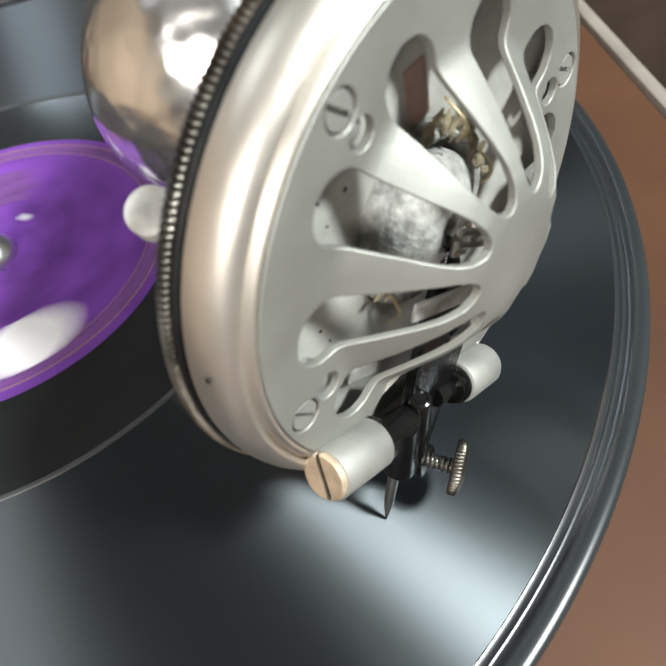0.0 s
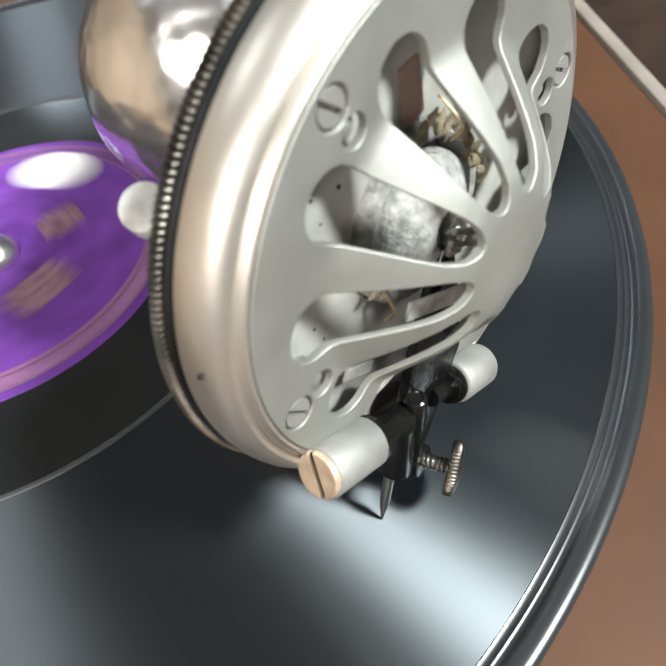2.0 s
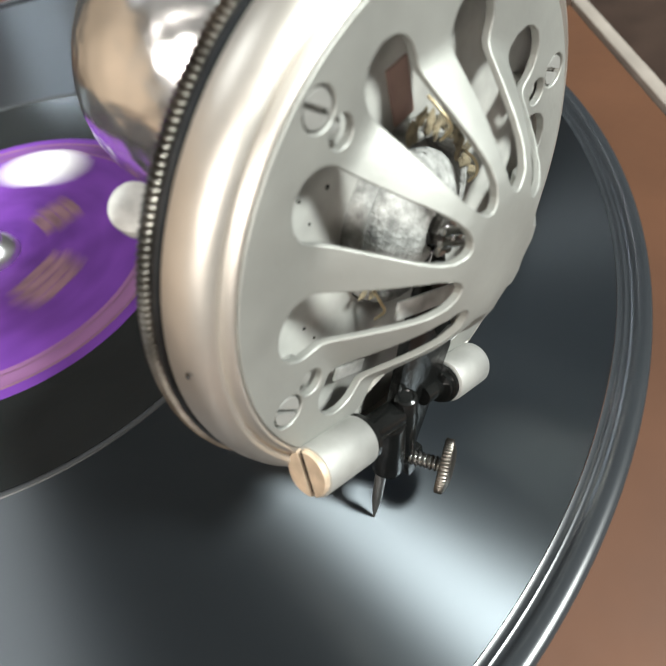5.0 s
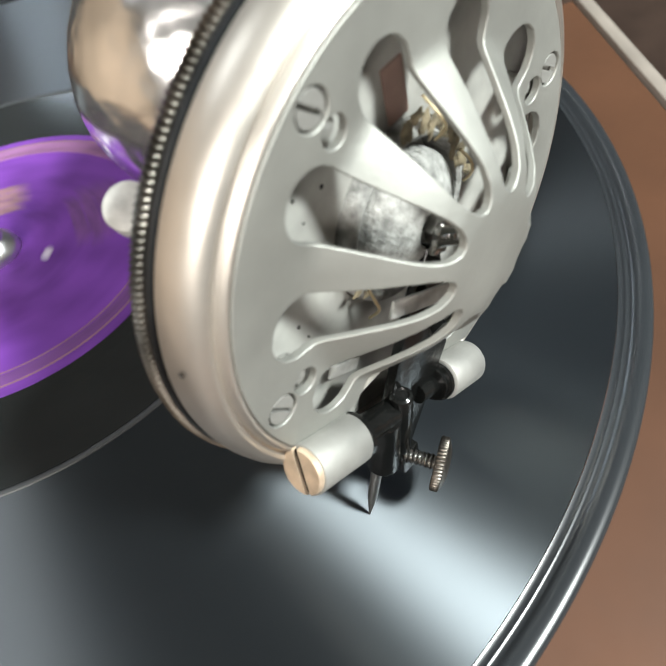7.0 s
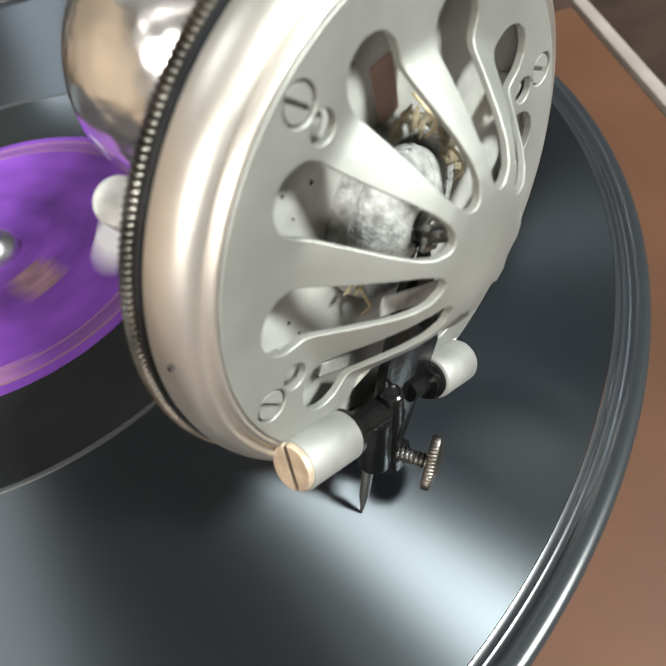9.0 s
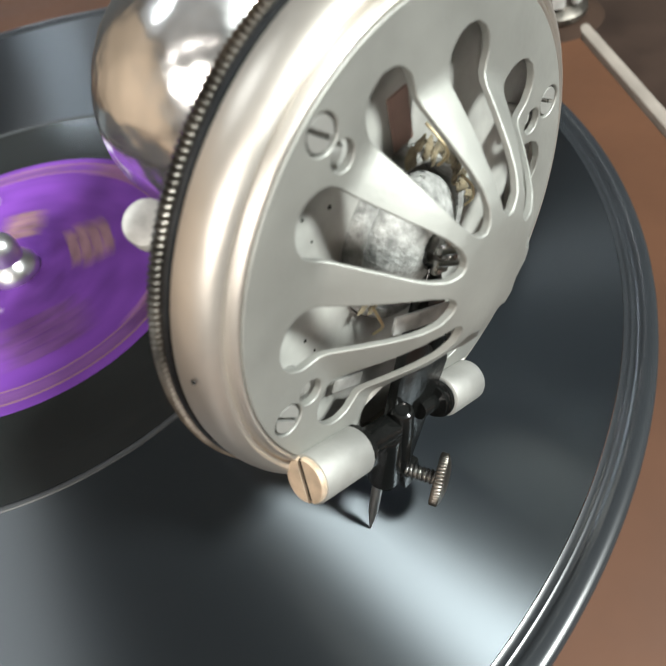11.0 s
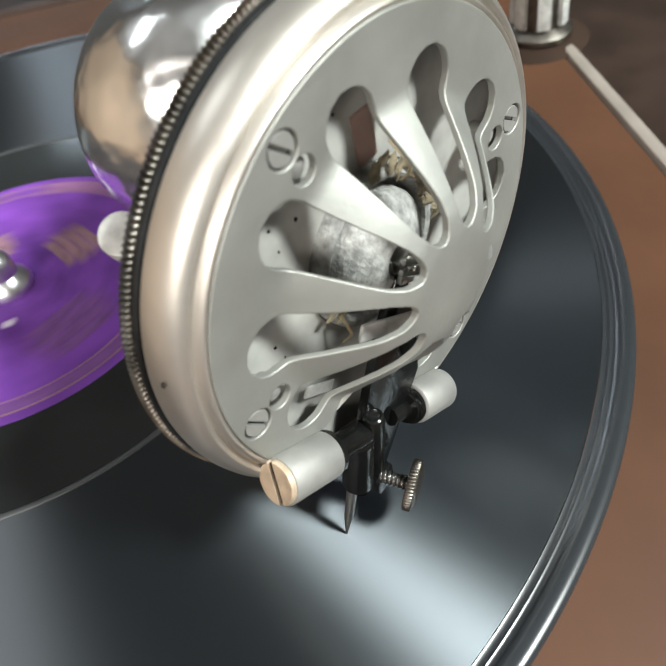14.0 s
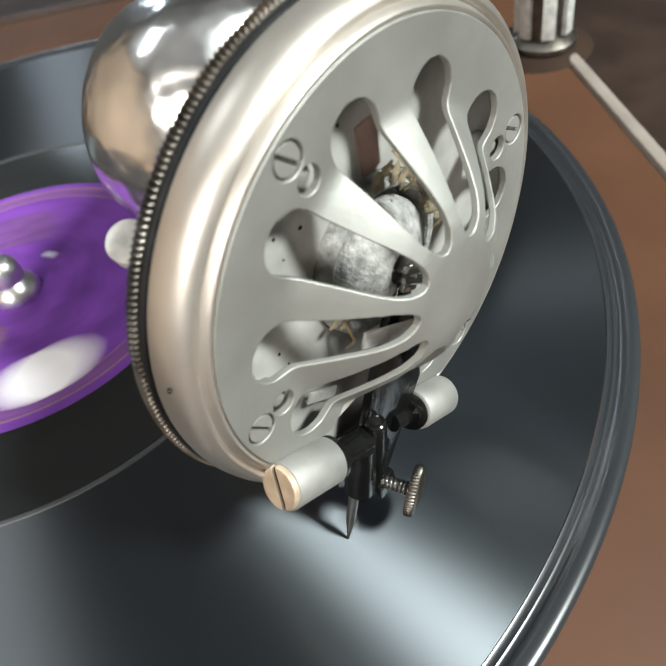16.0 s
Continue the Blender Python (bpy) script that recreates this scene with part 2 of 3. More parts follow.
# ---- gramophone case ----
def make_case():
    root = tagged(new("gramophone_case"), "square gramophone case with brown leathercloth deck and pale edge trim", "gramophone")
    part("deck", block(-151, -205, -32, 151, 204, -16, 1.5), DECK, root, "brown leathercloth deck")
    part("edge_trim", block(151.05, -205, -40, 155.0, 204, -14.9, 1.0), TRIM, root, "pale edge trim")
    part("back_trim", block(-151, 204.05, -40, 155.5, 210, -14.5, 1.2), DARKWOOD, root, "dark edge trim")
    part("body", block(-149, -203, -160, 154, 208, -33, 2), DARKWOOD, root, "dark wooden body")
    return root


make_case()
table = tagged(new("table"), "dark brown wooden table under the gramophone", "table")
part("tabletop", block(-700, -500, -200, 700, 700, -161, 4), DARKWOOD, table, "dark wooden top")
for x in (-640, 640):
    for y in (-440, 640):
        part("leg", block(x - 30, y - 30, -859.5, x + 30, y + 30, -200.5, 4), DARKWOOD, table)

# ---- turntable and record ----
turntable = tagged(new("turntable"), "metal gramophone turntable with a bright centre spindle", "turntable")
part("platter", lathe([(0, -14), (110, -14), (117, -12), (119, -8), (119, -2.1), (0, -2.1)], 160), STEEL, turntable, "grey metal platter")
part("spindle", lathe([(5.6, -0.9), (5.6, 0.4), (5.2, 1.8), (4.2, 3.0), (3.6, 3.6), (3.55, 6.4), (3.2, 7.6), (2.4, 8.6), (1.2, 9.2), (0, 9.4)], 32), POLISH, turntable, "bright steel centre spindle")

record = tagged(new("shellac_record"), "black shellac record with a purple paper label, spinning", "record")


def arc_band(r0, r1, a0, a1, z, n=24, h=0.06):
    """A thin print on the label, bent round the centre; angles in degrees."""
    bm = bmesh.new()
    rows = []
    for k in range(n + 1):
        a = radians(a0 + (a1 - a0) * k / n)
        rows.append([bm.verts.new((r * math.cos(a), r * math.sin(a), zz)) for r, zz in ((r0, z), (r1, z), (r1, z + h), (r0, z + h))])
    for p, q in zip(rows, rows[1:]):
        for i in range(4):
            bm.faces.new((p[i], p[(i + 1) % 4], q[(i + 1) % 4], q[i]))
    if a1 - a0 < 359:
        bm.faces.new(rows[0])
        bm.faces.new(rows[-1])
    else:
        bmesh.ops.remove_doubles(bm, verts=bm.verts[:], dist=1e-4)
    return bm


part("playing_surface", lathe([(58.9, -1.2), (58.9, 0), (90, 0.0), (119.6, 0.0), (119.6, -1.2)], 192, closed=True), GROOVES, record, "finely grooved black playing surface")
part("run_out", lathe([(39.1, -1.2), (39.1, -0.10), (57.5, -0.10), (57.5, -1.2)], 192, closed=True), DARK, record, "smooth black run-out ring")
part("lead_bead", lathe([(57.6, -1.2), (57.6, -0.08), (57.8, 0.10), (58.1, 0.20), (58.45, 0.18), (58.7, 0.04), (58.8, -0.1), (58.8, -1.2)], 192, closed=True), LEAD, record, "low glossy bead round the run-out")
part("edge_bead", lathe([(119.7, -1.9), (119.7, -0.12), (120.2, -0.36), (120.5, -0.36), (120.9, -0.14), (121.2, -0.32), (121.5, -0.32), (121.9, -0.05), (122.3, 0.22), (122.9, 0.36), (123.8, 0.30), (124.6, 0.08), (125.0, -0.35), (125.1, -0.9), (124.8, -1.6), (124.0, -2.0)], 256, closed=True), EDGE, record, "raised glossy edge bead")
label = part("label", lathe([(5.7, -1.2), (5.7, 0.02), (38.9, 0.02), (39.05, -0.12), (39.05, -1.2)], 160, closed=True), PURPLE, record, "purple paper label")
part("label_ring", arc_band(36.6, 37.0, 0, 360, 0.03, 160), GOLD, label, "thin pink ring line")
part("label_ring", arc_band(33.6, 33.9, 0, 360, 0.03, 160), GOLD, label, "thin pink ring line")


def oval(cx, cy, rx, ry, z, h=0.08, n=48):
    return lathe([(0, z), (1, z), (1, z + h), (0, z + h)], n, Matrix.Translation((cx, cy, 0)) @ Matrix.Diagonal((rx, ry, 1, 1)))


part("oval_badge", oval(28.2, 0, 6.5, 9.3, 0.03), WHITE, label, "plain white oval badge")
part("print_ring", arc_band(34.2, 36.4, -55, 200, 0.03, 120), FAINT, label, "faint pink ring of print")
part("print_ring", arc_band(32.6, 36.5, -168, -66, 0.03, 80), ROSE, label, "rose-coloured curved print")
part("print_dot", oval(-7.6, 9.6, 0.8, 1.2, 0.03), WHITE, label, "small pale printed dot")


def print_lines(mid, r, wide, rows, pitch, ink):
    """Unreadable printed lines as plain bars, set square to the radius at the angle mid."""
    m = Matrix.Rotation(radians(mid), 4, "Z")
    for k in range(rows):
        x, w = r + (k - (rows - 1) / 2) * pitch, wide * (0.84, 1.0, 0.92)[k % 3]
        part("print_bar", block(x - pitch * 0.46, -w / 2, 0.03, x + pitch * 0.46, w / 2, 0.08, 0, m), ink, label, "faded gold print")


print_lines(-40, 15.2, 8.6, 4, 2.3, GOLD)
print_lines(-115, 16.6, 13.5, 4, 2.4, GOLD)
print_lines(163, 22.5, 18, 4, 3.0, FAINT)

# ---- sound box and tonearm ----
AXIS = Vector((0.6327, -0.7744, 0)).normalized()  # the way the sound box faces
LEAN = 25.0                                        # degrees by which it is turned in its collar
CENTRE = Vector((77.98, -65.53, 40.43))
across = Vector((-AXIS.y, AXIS.x, 0))
A_DIR = across * math.cos(radians(LEAN)) - Vector((0, 0, 1)) * math.sin(radians(LEAN))
B_DIR = AXIS.cross(A_DIR)
BOX = Matrix.Translation(CENTRE) @ Matrix((A_DIR, B_DIR, AXIS)).transposed().to_4x4() @ Matrix.Scale(1.038, 4)

tonearm = tagged(new("tonearm"), "nickel gramophone tonearm with a round openwork sound box, playing a record", "tonearm")


def sb(name, bm, mat, parent, label="", angle=35):
    """A part in the sound box's own frame: a along the pivot, b up, w out of its face."""
    bm.transform(BOX)
    return part(name, bm, mat, parent, label, angle)


def dome(r):
    knots = ((0, 8.2), (4, 8.1), (6, 7.95), (8, 7.4), (10, 6.3), (12, 4.75), (14, 3.0), (15.5, 1.6), (16.6, 0.55), (17.3, 0.12), (18, 0), (30, 0))
    for (r0, h0), (r1, h1) in zip(knots, knots[1:]):
        if r <= r1:
            return h0 + (h1 - h0) * (r - r0) / (r1 - r0)
    return 0


def slot_width(r):
    """Half the angle of a flame-shaped opening at a radius, in degrees."""
    knots = ((6.1, 0), (6.35, 5.5), (6.8, 8.6), (7.6, 11.2), (9, 12.6), (11, 12.0), (13, 11.0), (15, 10.5), (16.5, 10.3), (18, 10.3), (19.5, 9.3), (20.7, 6.8), (21.4, 3.8), (21.7, 0))
    for (r0, a0), (r1, a1) in zip(knots, knots[1:]):
        if r0 <= r <= r1:
            return a0 + (a1 - a0) * (r - r0) / (r1 - r0)
    return 0


def rounded(loop, times=2):
    """Cuts the corners of a closed outline."""
    for _ in range(times):
        loop = [(p[0] * (1 - k) + q[0] * k, p[1] * (1 - k) + q[1] * k) for p, q in zip(loop, loop[1:] + loop[:1]) for k in (0.25, 0.75)]
    return loop


def face_plate():
    """A pressed plate: flat rim, domed middle, nine flame-shaped openings and a gap for the lever."""
    from mathutils.geometry import delaunay_2d_cdt
    loops = []
    R, CHORD = 25.7, -20.0
    a0 = math.asin(CHORD / R)
    gap = 5.2
    outer = [(R * math.cos(a), R * math.sin(a)) for a in np.linspace(a0, math.pi - a0, 150)]
    outer += [(x, CHORD) for x in np.linspace(-15, -gap - 2.4, 6)]
    outer += [(-gap - 1.2, CHORD + 0.5), (-gap - 0.5, CHORD + 1.6), (-4.6, -15), (-3.2, -11), (-2.2, -8.4), (-1, -7.0), (1, -7.0), (2.2, -8.4), (3.2, -11), (4.6, -15), (gap + 0.5, CHORD + 1.6), (gap + 1.2, CHORD + 0.5)]
    outer += [(x, CHORD) for x in np.linspace(gap + 2.4, 15, 6)]
    loops.append(outer)
    radii = [6.1, 6.2, 6.35, 6.55, 6.8, 7.2, 7.6, 8.2, 9, 10, 11, 12, 13, 14, 15, 15.8, 16.5, 17.2, 18, 18.6, 19.5, 20.1, 20.7, 21.1, 21.4, 21.62, 21.7]
    for k in (-4, -3, -2, -1, 0, 1, 2, 3, 4):
        mid = 90 + 36 * k
        loop = [(r * math.cos(radians(mid + slot_width(r))), r * math.sin(radians(mid + slot_width(r)))) for r in radii]
        loop += [(r * math.cos(radians(mid - slot_width(r))), r * math.sin(radians(mid - slot_width(r)))) for r in radii[-2:0:-1]]
        loops.append(rounded(loop, 1))
    for k in (55, -55, 128, -128):
        for r0, size in ((23.3, 1.8), (19.8, 1.45)):
            a = radians(90 + k)
            loops.append([(r0 * math.cos(a) + size * math.cos(2 * math.pi * i / 20), r0 * math.sin(a) + size * math.sin(2 * math.pi * i / 20)) for i in range(20)])
    verts, edges = [], []
    for loop in loops:
        s = len(verts)
        verts += loop
        edges += [(s + i, s + (i + 1) % len(loop)) for i in range(len(loop))]

    def inside(p, loop):
        hit = False
        for (x0, y0), (x1, y1) in zip(loop, loop[1:] + loop[:1]):
            if (y0 > p[1]) != (y1 > p[1]) and p[0] < (x1 - x0) * (p[1] - y0) / (y1 - y0) + x0:
                hit = not hit
        return hit

    def solid(p):
        return inside(p, loops[0]) and not any(inside(p, q) for q in loops[1:])

    rim = np.array(verts)
    for r in np.arange(0.7, 25.4, 0.75):
        n = max(6, int(2 * math.pi * r / 0.85))
        for k in range(n):
            p = (r * math.cos(2 * math.pi * (k + 0.5 * (int(r * 10) % 2)) / n), r * math.sin(2 * math.pi * (k + 0.5 * (int(r * 10) % 2)) / n))
            if ((rim - p) ** 2).sum(1).min() > 0.12 and solid(p):
                verts.append(p)
    v, _, f, *_ = delaunay_2d_cdt([Vector(p) for p in verts], edges, [], 0, 1e-5)
    bm = bmesh.new()
    thick = 0.9
    front = [bm.verts.new((p.x, p.y, dome(p.length))) for p in v]
    back = [bm.verts.new((p.x, p.y, dome(p.length) - thick)) for p in v]
    count = {}
    for tri in f:
        c = sum((v[i] for i in tri), Vector((0, 0))) / len(tri)
        if not solid((c.x, c.y)):
            continue
        bm.faces.new([front[i] for i in tri])
        bm.faces.new([back[i] for i in reversed(tri)])
        for i, j in zip(tri, list(tri[1:]) + [tri[0]]):
            key = (min(i, j), max(i, j))
            count[key] = count.get(key, 0) + 1
    for (i, j), c in count.items():
        if c == 1:
            bm.faces.new((front[i], front[j], back[j], back[i]))
    loose = [q for q in bm.verts if not q.link_faces]
    bmesh.ops.delete(bm, geom=loose, context="VERTS")
    return bm


def slotted_disc(r, h, slot, n=40):
    """A round screw head with a slot across it."""
    bm = bmesh.new()
    for s in (1, -1):
        arc = [(r * math.cos(a), r * math.sin(a)) for a in np.linspace(math.asin(slot / r), math.pi - math.asin(slot / r), n)]
        low = [bm.verts.new((x, s * y, 0)) for x, y in arc]
        mid = [bm.verts.new((x, s * y, h * 0.7)) for x, y in arc]
        top = [bm.verts.new((x * 0.94, s * max(slot, y * 0.94), h)) for x, y in arc]
        for p, q in ((low, mid), (mid, top)):
            for i in range(n):
                j = (i + 1) % n
                bm.faces.new((p[i], p[j], q[j], q[i]))
        bm.faces.new(low)
        bm.faces.new(top)
    return bm


housing = sb("sound_box", lathe([(25.72, -8), (25.72, -0.30), (25.9, -0.14), (26.15, -0.12), (26.4, -0.35), (26.55, -0.8), (26.7, -1.1), (26.9, -1.1), (27.1, -0.85), (27.45, -0.75), (27.9, -0.95), (28.4, -1.5), (28.8, -2.3), (29.05, -3.3), (29.1, -4.3), (29.0, -5.1), (28.0, -5.25), (28.0, -8)], 160, closed=True), RIM_NICKEL, tonearm, "round sound box with a polished nickel rim")
plate = sb("face_plate", face_plate(), NICKEL, housing, "domed satin nickel plate with flame-shaped openings", 50)
edge = plate.modifiers.new("soft_edges", "BEVEL")
edge.width, edge.segments, edge.limit_method, edge.angle_limit = 0.00018, 2, "ANGLE", radians(50)
sb("gasket", lathe([(27.9, -5.25), (29.15, -5.28), (29.3, -5.65), (29.2, -6.05), (27.9, -6.1)], 128, closed=True), RUBBER, housing, "black rubber gasket")


def knurled():
    bm = bmesh.new()
    n, prof = 290 * 4, ((28.0, -6.15, 0), (29.3, -6.15, 0.2), (29.75, -6.45, 1), (29.9, -6.85, 1), (29.75, -7.25, 1), (29.3, -7.6, 0.2), (28.0, -7.6, 0))
    rings = []
    for r, w, tooth in prof:
        rings.append([bm.verts.new(((r - 0.55 * tooth * (0.5 - 0.5 * math.cos(math.pi * k / 2))) * math.cos(2 * math.pi * k / n), (r - 0.55 * tooth * (0.5 - 0.5 * math.cos(math.pi * k / 2))) * math.sin(2 * math.pi * k / n), w)) for k in range(n)])
    for a, b in zip(rings, rings[1:] + rings[:1]):
        for k in range(n):
            bm.faces.new((a[k], a[(k + 1) % n], b[(k + 1) % n], b[k]))
    return bm


sb("knurled_ring", knurled(), KNURL, housing, "finely knurled dark steel ring", 60)
sb("back_plate", lathe([(0, -9.8), (24, -9.6), (27.6, -8.6), (27.95, -7.65), (27.6, -6.9), (24, -6.9), (0, -6.9)], 96), RIM_NICKEL, housing, "nickel back plate")
diaphragm = sb("diaphragm", lathe([(0, -6.4), (25.6, -6.4), (25.6, -3.4), (9.9, -3.4), (9.75, -3.7), (9.75, -5.5), (0, -5.5)], 96), MICA, housing, "pale shiny diaphragm with a few dark specks")
sb("clamp_ring", lathe([(9.7, -5.45), (9.7, -3.0), (9.5, -2.3), (9.1, -1.9), (8.6, -1.8), (8.2, -2.0), (8.0, -2.5), (7.9, -5.45)], 96), PEWTER, diaphragm, "dusty grey ring ridge")
sb("centre_cup", lathe([(6.9, -5.45), (6.85, -2.2), (6.6, -1.5), (6.0, -0.8), (4.6, 0.2), (3.2, 1.0), (2.5, 1.2), (2.15, 0.9), (2.0, -2.6), (0, -2.7)], 96), PEWTER, diaphragm, "dusty grey metal cup")
for x, y, w, r in ((-12.8, 5.2, -3.4, 0.26), (-16.3, 4.6, -3.4, 0.2), (-13.4, -3.5, -3.4, 0.2), (-14.6, 2.2, -3.4, 0.14), (-9.5, 14.8, -3.4, 0.2), (1.2, 16.4, -3.4, 0.22), (-13.5, -8.8, -3.4, 0.22), (-11.8, -10.5, -3.4, 0.16)):
    sb("speck", lathe([(0, 0), (r, 0), (r * 0.7, 0.08), (0, 0.1)], 10, Matrix.Translation((x, y, w))), BLACK, diaphragm, "small dark speck")
def lump(a, b, w, r, seed, flat=0.5):
    """A ragged crust of dirt."""
    rng = random.Random(seed)
    shift = Vector((seed * 3.1, seed * 1.7, 0))
    bm = bmesh.new()
    bmesh.ops.create_icosphere(bm, subdivisions=3, radius=1)
    for v in bm.verts:
        v.co *= 1 + 0.75 * noise.noise(v.co * 1.7 + shift) + rng.uniform(-0.06, 0.06)
    bm.transform(Matrix.Translation((a, b, w)) @ Matrix.Rotation(rng.uniform(0, 6), 4, "Z") @ Matrix.Diagonal((r * 1.25, r * 0.7, r * flat, 1)))
    return bm


# brown slab put in for the deck mirrored in the diaphragm
sb("deck_reflection_tab", block(-2.9, -1.45, -3.38, 2.9, 1.45, -3.05, 0.15, Matrix.Translation((-4.6, 12.5, 0)) @ Matrix.Rotation(radians(-62), 4, "Z")), BROWN, diaphragm, "brown slab put in for the deck's reflection")
dirt = random.Random(5)
for k, (deg, ring) in enumerate([(96, 9.8), (88, 9.2), (80, 10.2), (72, 9.0), (64, 9.8), (56, 8.8), (48, 8.0), (42, 9.4), (34, 8.6), (104, 10.6), (112, 9.8), (222, 9.4), (232, 8.4), (20, 9.8)]):
    size = dirt.uniform(0.6, 1.0)
    sb("grime_crust", lump(ring * math.cos(radians(deg)), ring * math.sin(radians(deg)), -1.75, size, k + 1, 0.22), GRIME, diaphragm, "rough brassy crust of dirt")
sb("centre_screw", join(rod((0, 0, -2.6), (0, 0, 3.4), 0.8), lathe([(0, 0.9), (1.7, 0.9), (1.7, 1.9), (1.4, 2.2), (0, 2.2)], 6), rod((-2.6, 0.9, 2.9), (1.6, 0.3, 3.5), 0.42), rod((-2.6, -0.4, 2.9), (1.6, -0.9, 3.5), 0.4), block(-0.9, -2.6, 1.4, 1.5, -1.3, 2.2, 0.2)), STEEL, housing, "small steel screw with a nut")
sb("spring_wire", pipe([(-2.6, 12.4, -1.6), (-1.6, 10.8, 0.2), (-0.8, 9.6, 0.4), (-0.9, 8.4, -0.4)], [0.17, 0.17, 0.17, 0.15], 10), BRASS, housing, "thin brass spring wire")
sb("spring_wire", pipe([(4.6, 6.6, -0.6), (5.6, 5.6, 0.3), (6.4, 4.2, 0.3), (6.6, 3.0, -0.5)], [0.17, 0.17, 0.17, 0.15], 10), BRASS, housing, "thin brass spring wire")
sb("spring_wire", pipe([(-6.4, -6.0, -1.0), (-5.6, -7.4, -0.4), (-4.8, -8.6, -0.4), (-4.4, -10.2, -1.6)], [0.17, 0.17, 0.17, 0.15], 10), BRASS, housing, "thin brass spring wire")
sb("spring_arm", block(-4.6, -1.0, -0.2, 4.4, 1.0, 0.2, 0.12, Matrix.Translation((-2.8, -6.5, 2.9)) @ Matrix.Rotation(radians(-3), 4, "Z") @ Matrix.Rotation(radians(-4), 4, "Y")), LUG, housing, "pale flat spring arm")
sb("leaf_spring", block(-2.4, -0.75, -0.15, 2.4, 0.75, 0.15, 0.1, Matrix.Translation((-6.4, -16.1, -2.4)) @ Matrix.Rotation(radians(-8), 4, "Z")), LUG, housing, "pale thin leaf spring")
for k in (55, -55, 128, -128):
    a = radians(90 + k)
    x, y = 23.4 * math.cos(a), 23.4 * math.sin(a)
    head = slotted_disc(1.6, 0.85, 0.24, 20)
    head.transform(Matrix.Translation((x * 0.996, y * 0.996, -1.0)) @ Matrix.Rotation(radians(-12 - 0.1 * k), 4, "Z"))
    sb("screw", join(head, lathe([(0, -2.6), (1.6, -2.6), (1.6, -0.9), (0, -0.9)], 20, Matrix.Translation((x * 0.996, y * 0.996, 0)))), BONE, housing, "small slotted steel screw")
    # a dome added in each dimple to give its bright half-moon lip
    x, y = 19.8 * math.cos(a), 19.8 * math.sin(a)
    sb("dimple_dome", lathe([(0, -3.3), (1.3, -3.3), (1.3, -1.5), (1.1, -1.05), (0.7, -0.75), (0, -0.65)], 24, Matrix.Translation((x, y, 0))), BONE, housing, "small dome put in for a dimple's bright lip")

sb("chip", lathe([(0, 0), (0.3, 0), (0.2, 0.12), (0, 0.14)], 10, along((-28.2, -7.3, -2.6), (-40, -10.4, -2.2))), BLACK, housing, "small dark chip in the rim")
sb("chip", lathe([(0, 0), (0.35, 0), (0.25, 0.12), (0, 0.14)], 10, Matrix.Translation((11.4, -8.8, 2.75))), BLACK, housing, "small dark chip")

# pivot bar, lever, needle
PIV = (-22.3, 1.5)
sb("pivot_barrel", rod((-15.7, *PIV), (-8.2, *PIV), 2.85, 0.1), BONE, tonearm, "matt pale metal pivot barrel")
sb("pivot_barrel", rod((8.5, *PIV), (15.3, *PIV), 2.8, 0.5), BONE, tonearm, "matt pale metal pivot barrel")
SLOT = 31.0
head = slotted_disc(2.6, 0.7, 0.34)
head.transform(along((-15.6, *PIV), (-17, *PIV)) @ Matrix.Rotation(radians(SLOT), 4, "Z"))
sb("pivot_screw", head, COPPER, tonearm, "slotted copper-coloured pivot screw")
# black backing that paints the shade deep in the slot
sb("slot_shade", rod((-15.95, *PIV), (-15.6, *PIV), 2.4, 0.05), BLACK, tonearm, "black disc put in for the shade in the screw slot")


def blade(points, w0, w1):
    """A flat plate cut to an outline, with softened edges."""
    bm = bmesh.new()
    low = [bm.verts.new((x, y, w0)) for x, y in points]
    top = [bm.verts.new((x, y, w1)) for x, y in points]
    bm.faces.new(low)
    bm.faces.new(top)
    for i in range(len(points)):
        bm.faces.new((low[i - 1], low[i], top[i], top[i - 1]))
    bmesh.ops.bevel(bm, geom=bm.edges[:], offset=0.22, segments=2, affect="EDGES", profile=0.5)
    return bm


lever = sb("stylus_lever", blade([(-1.8, -24.5), (-1.6, -19.5), (-1.7, -16.4), (-1.5, -9), (-0.8, -2), (1.2, -2), (4.9, -9), (8.3, -16.6), (6.9, -22.9), (5.7, -30.6), (4.6, -33.2), (0.8, -31.6)], 0.2, 1.4), BLACK, tonearm, "black enamelled flat stylus lever")
sb("pivot_boss", lathe([(0, 0), (2.5, 0), (2.7, 0.2), (2.7, 0.7), (2.3, 0.9), (1.75, 1.0), (1.65, 1.3), (1.65, 6.6), (0, 6.6)], 32, along((-8.1, *PIV), (0, *PIV))), BLACK, lever, "black pivot boss")
sb("pivot_boss", lathe([(0, 0), (2.3, 0), (2.45, 0.2), (2.45, 0.7), (2.1, 0.8), (2.1, 1.5), (1.2, 1.6), (1.2, 4.6), (0, 4.6)], 32, along((8.4, *PIV), (0, *PIV))), BLACK, lever, "black pivot boss")
sb("needle_socket", pipe([(-2.0, -22.9, 1.4), (-1.8, -23.6, 1.35), (-0.4, -28.0, 1.0), (0.8, -31.6, 0.65), (0.9, -32.1, 0.62)], [1.3, 1.85, 2.0, 2.05, 1.8], 28), BLACK, lever, "black round needle socket")
sb("socket_post", lathe([(0, 0), (1.1, 0), (1.3, 0.2), (1.35, 11.4), (1.2, 11.75), (0.9, 11.9), (0.75, 11.7), (0, 11.65)], 28, along((3.3, -30.4, 1.2), (-1.36, -19.1, 2.3))), BLACK, lever, "black round post with a shiny top")
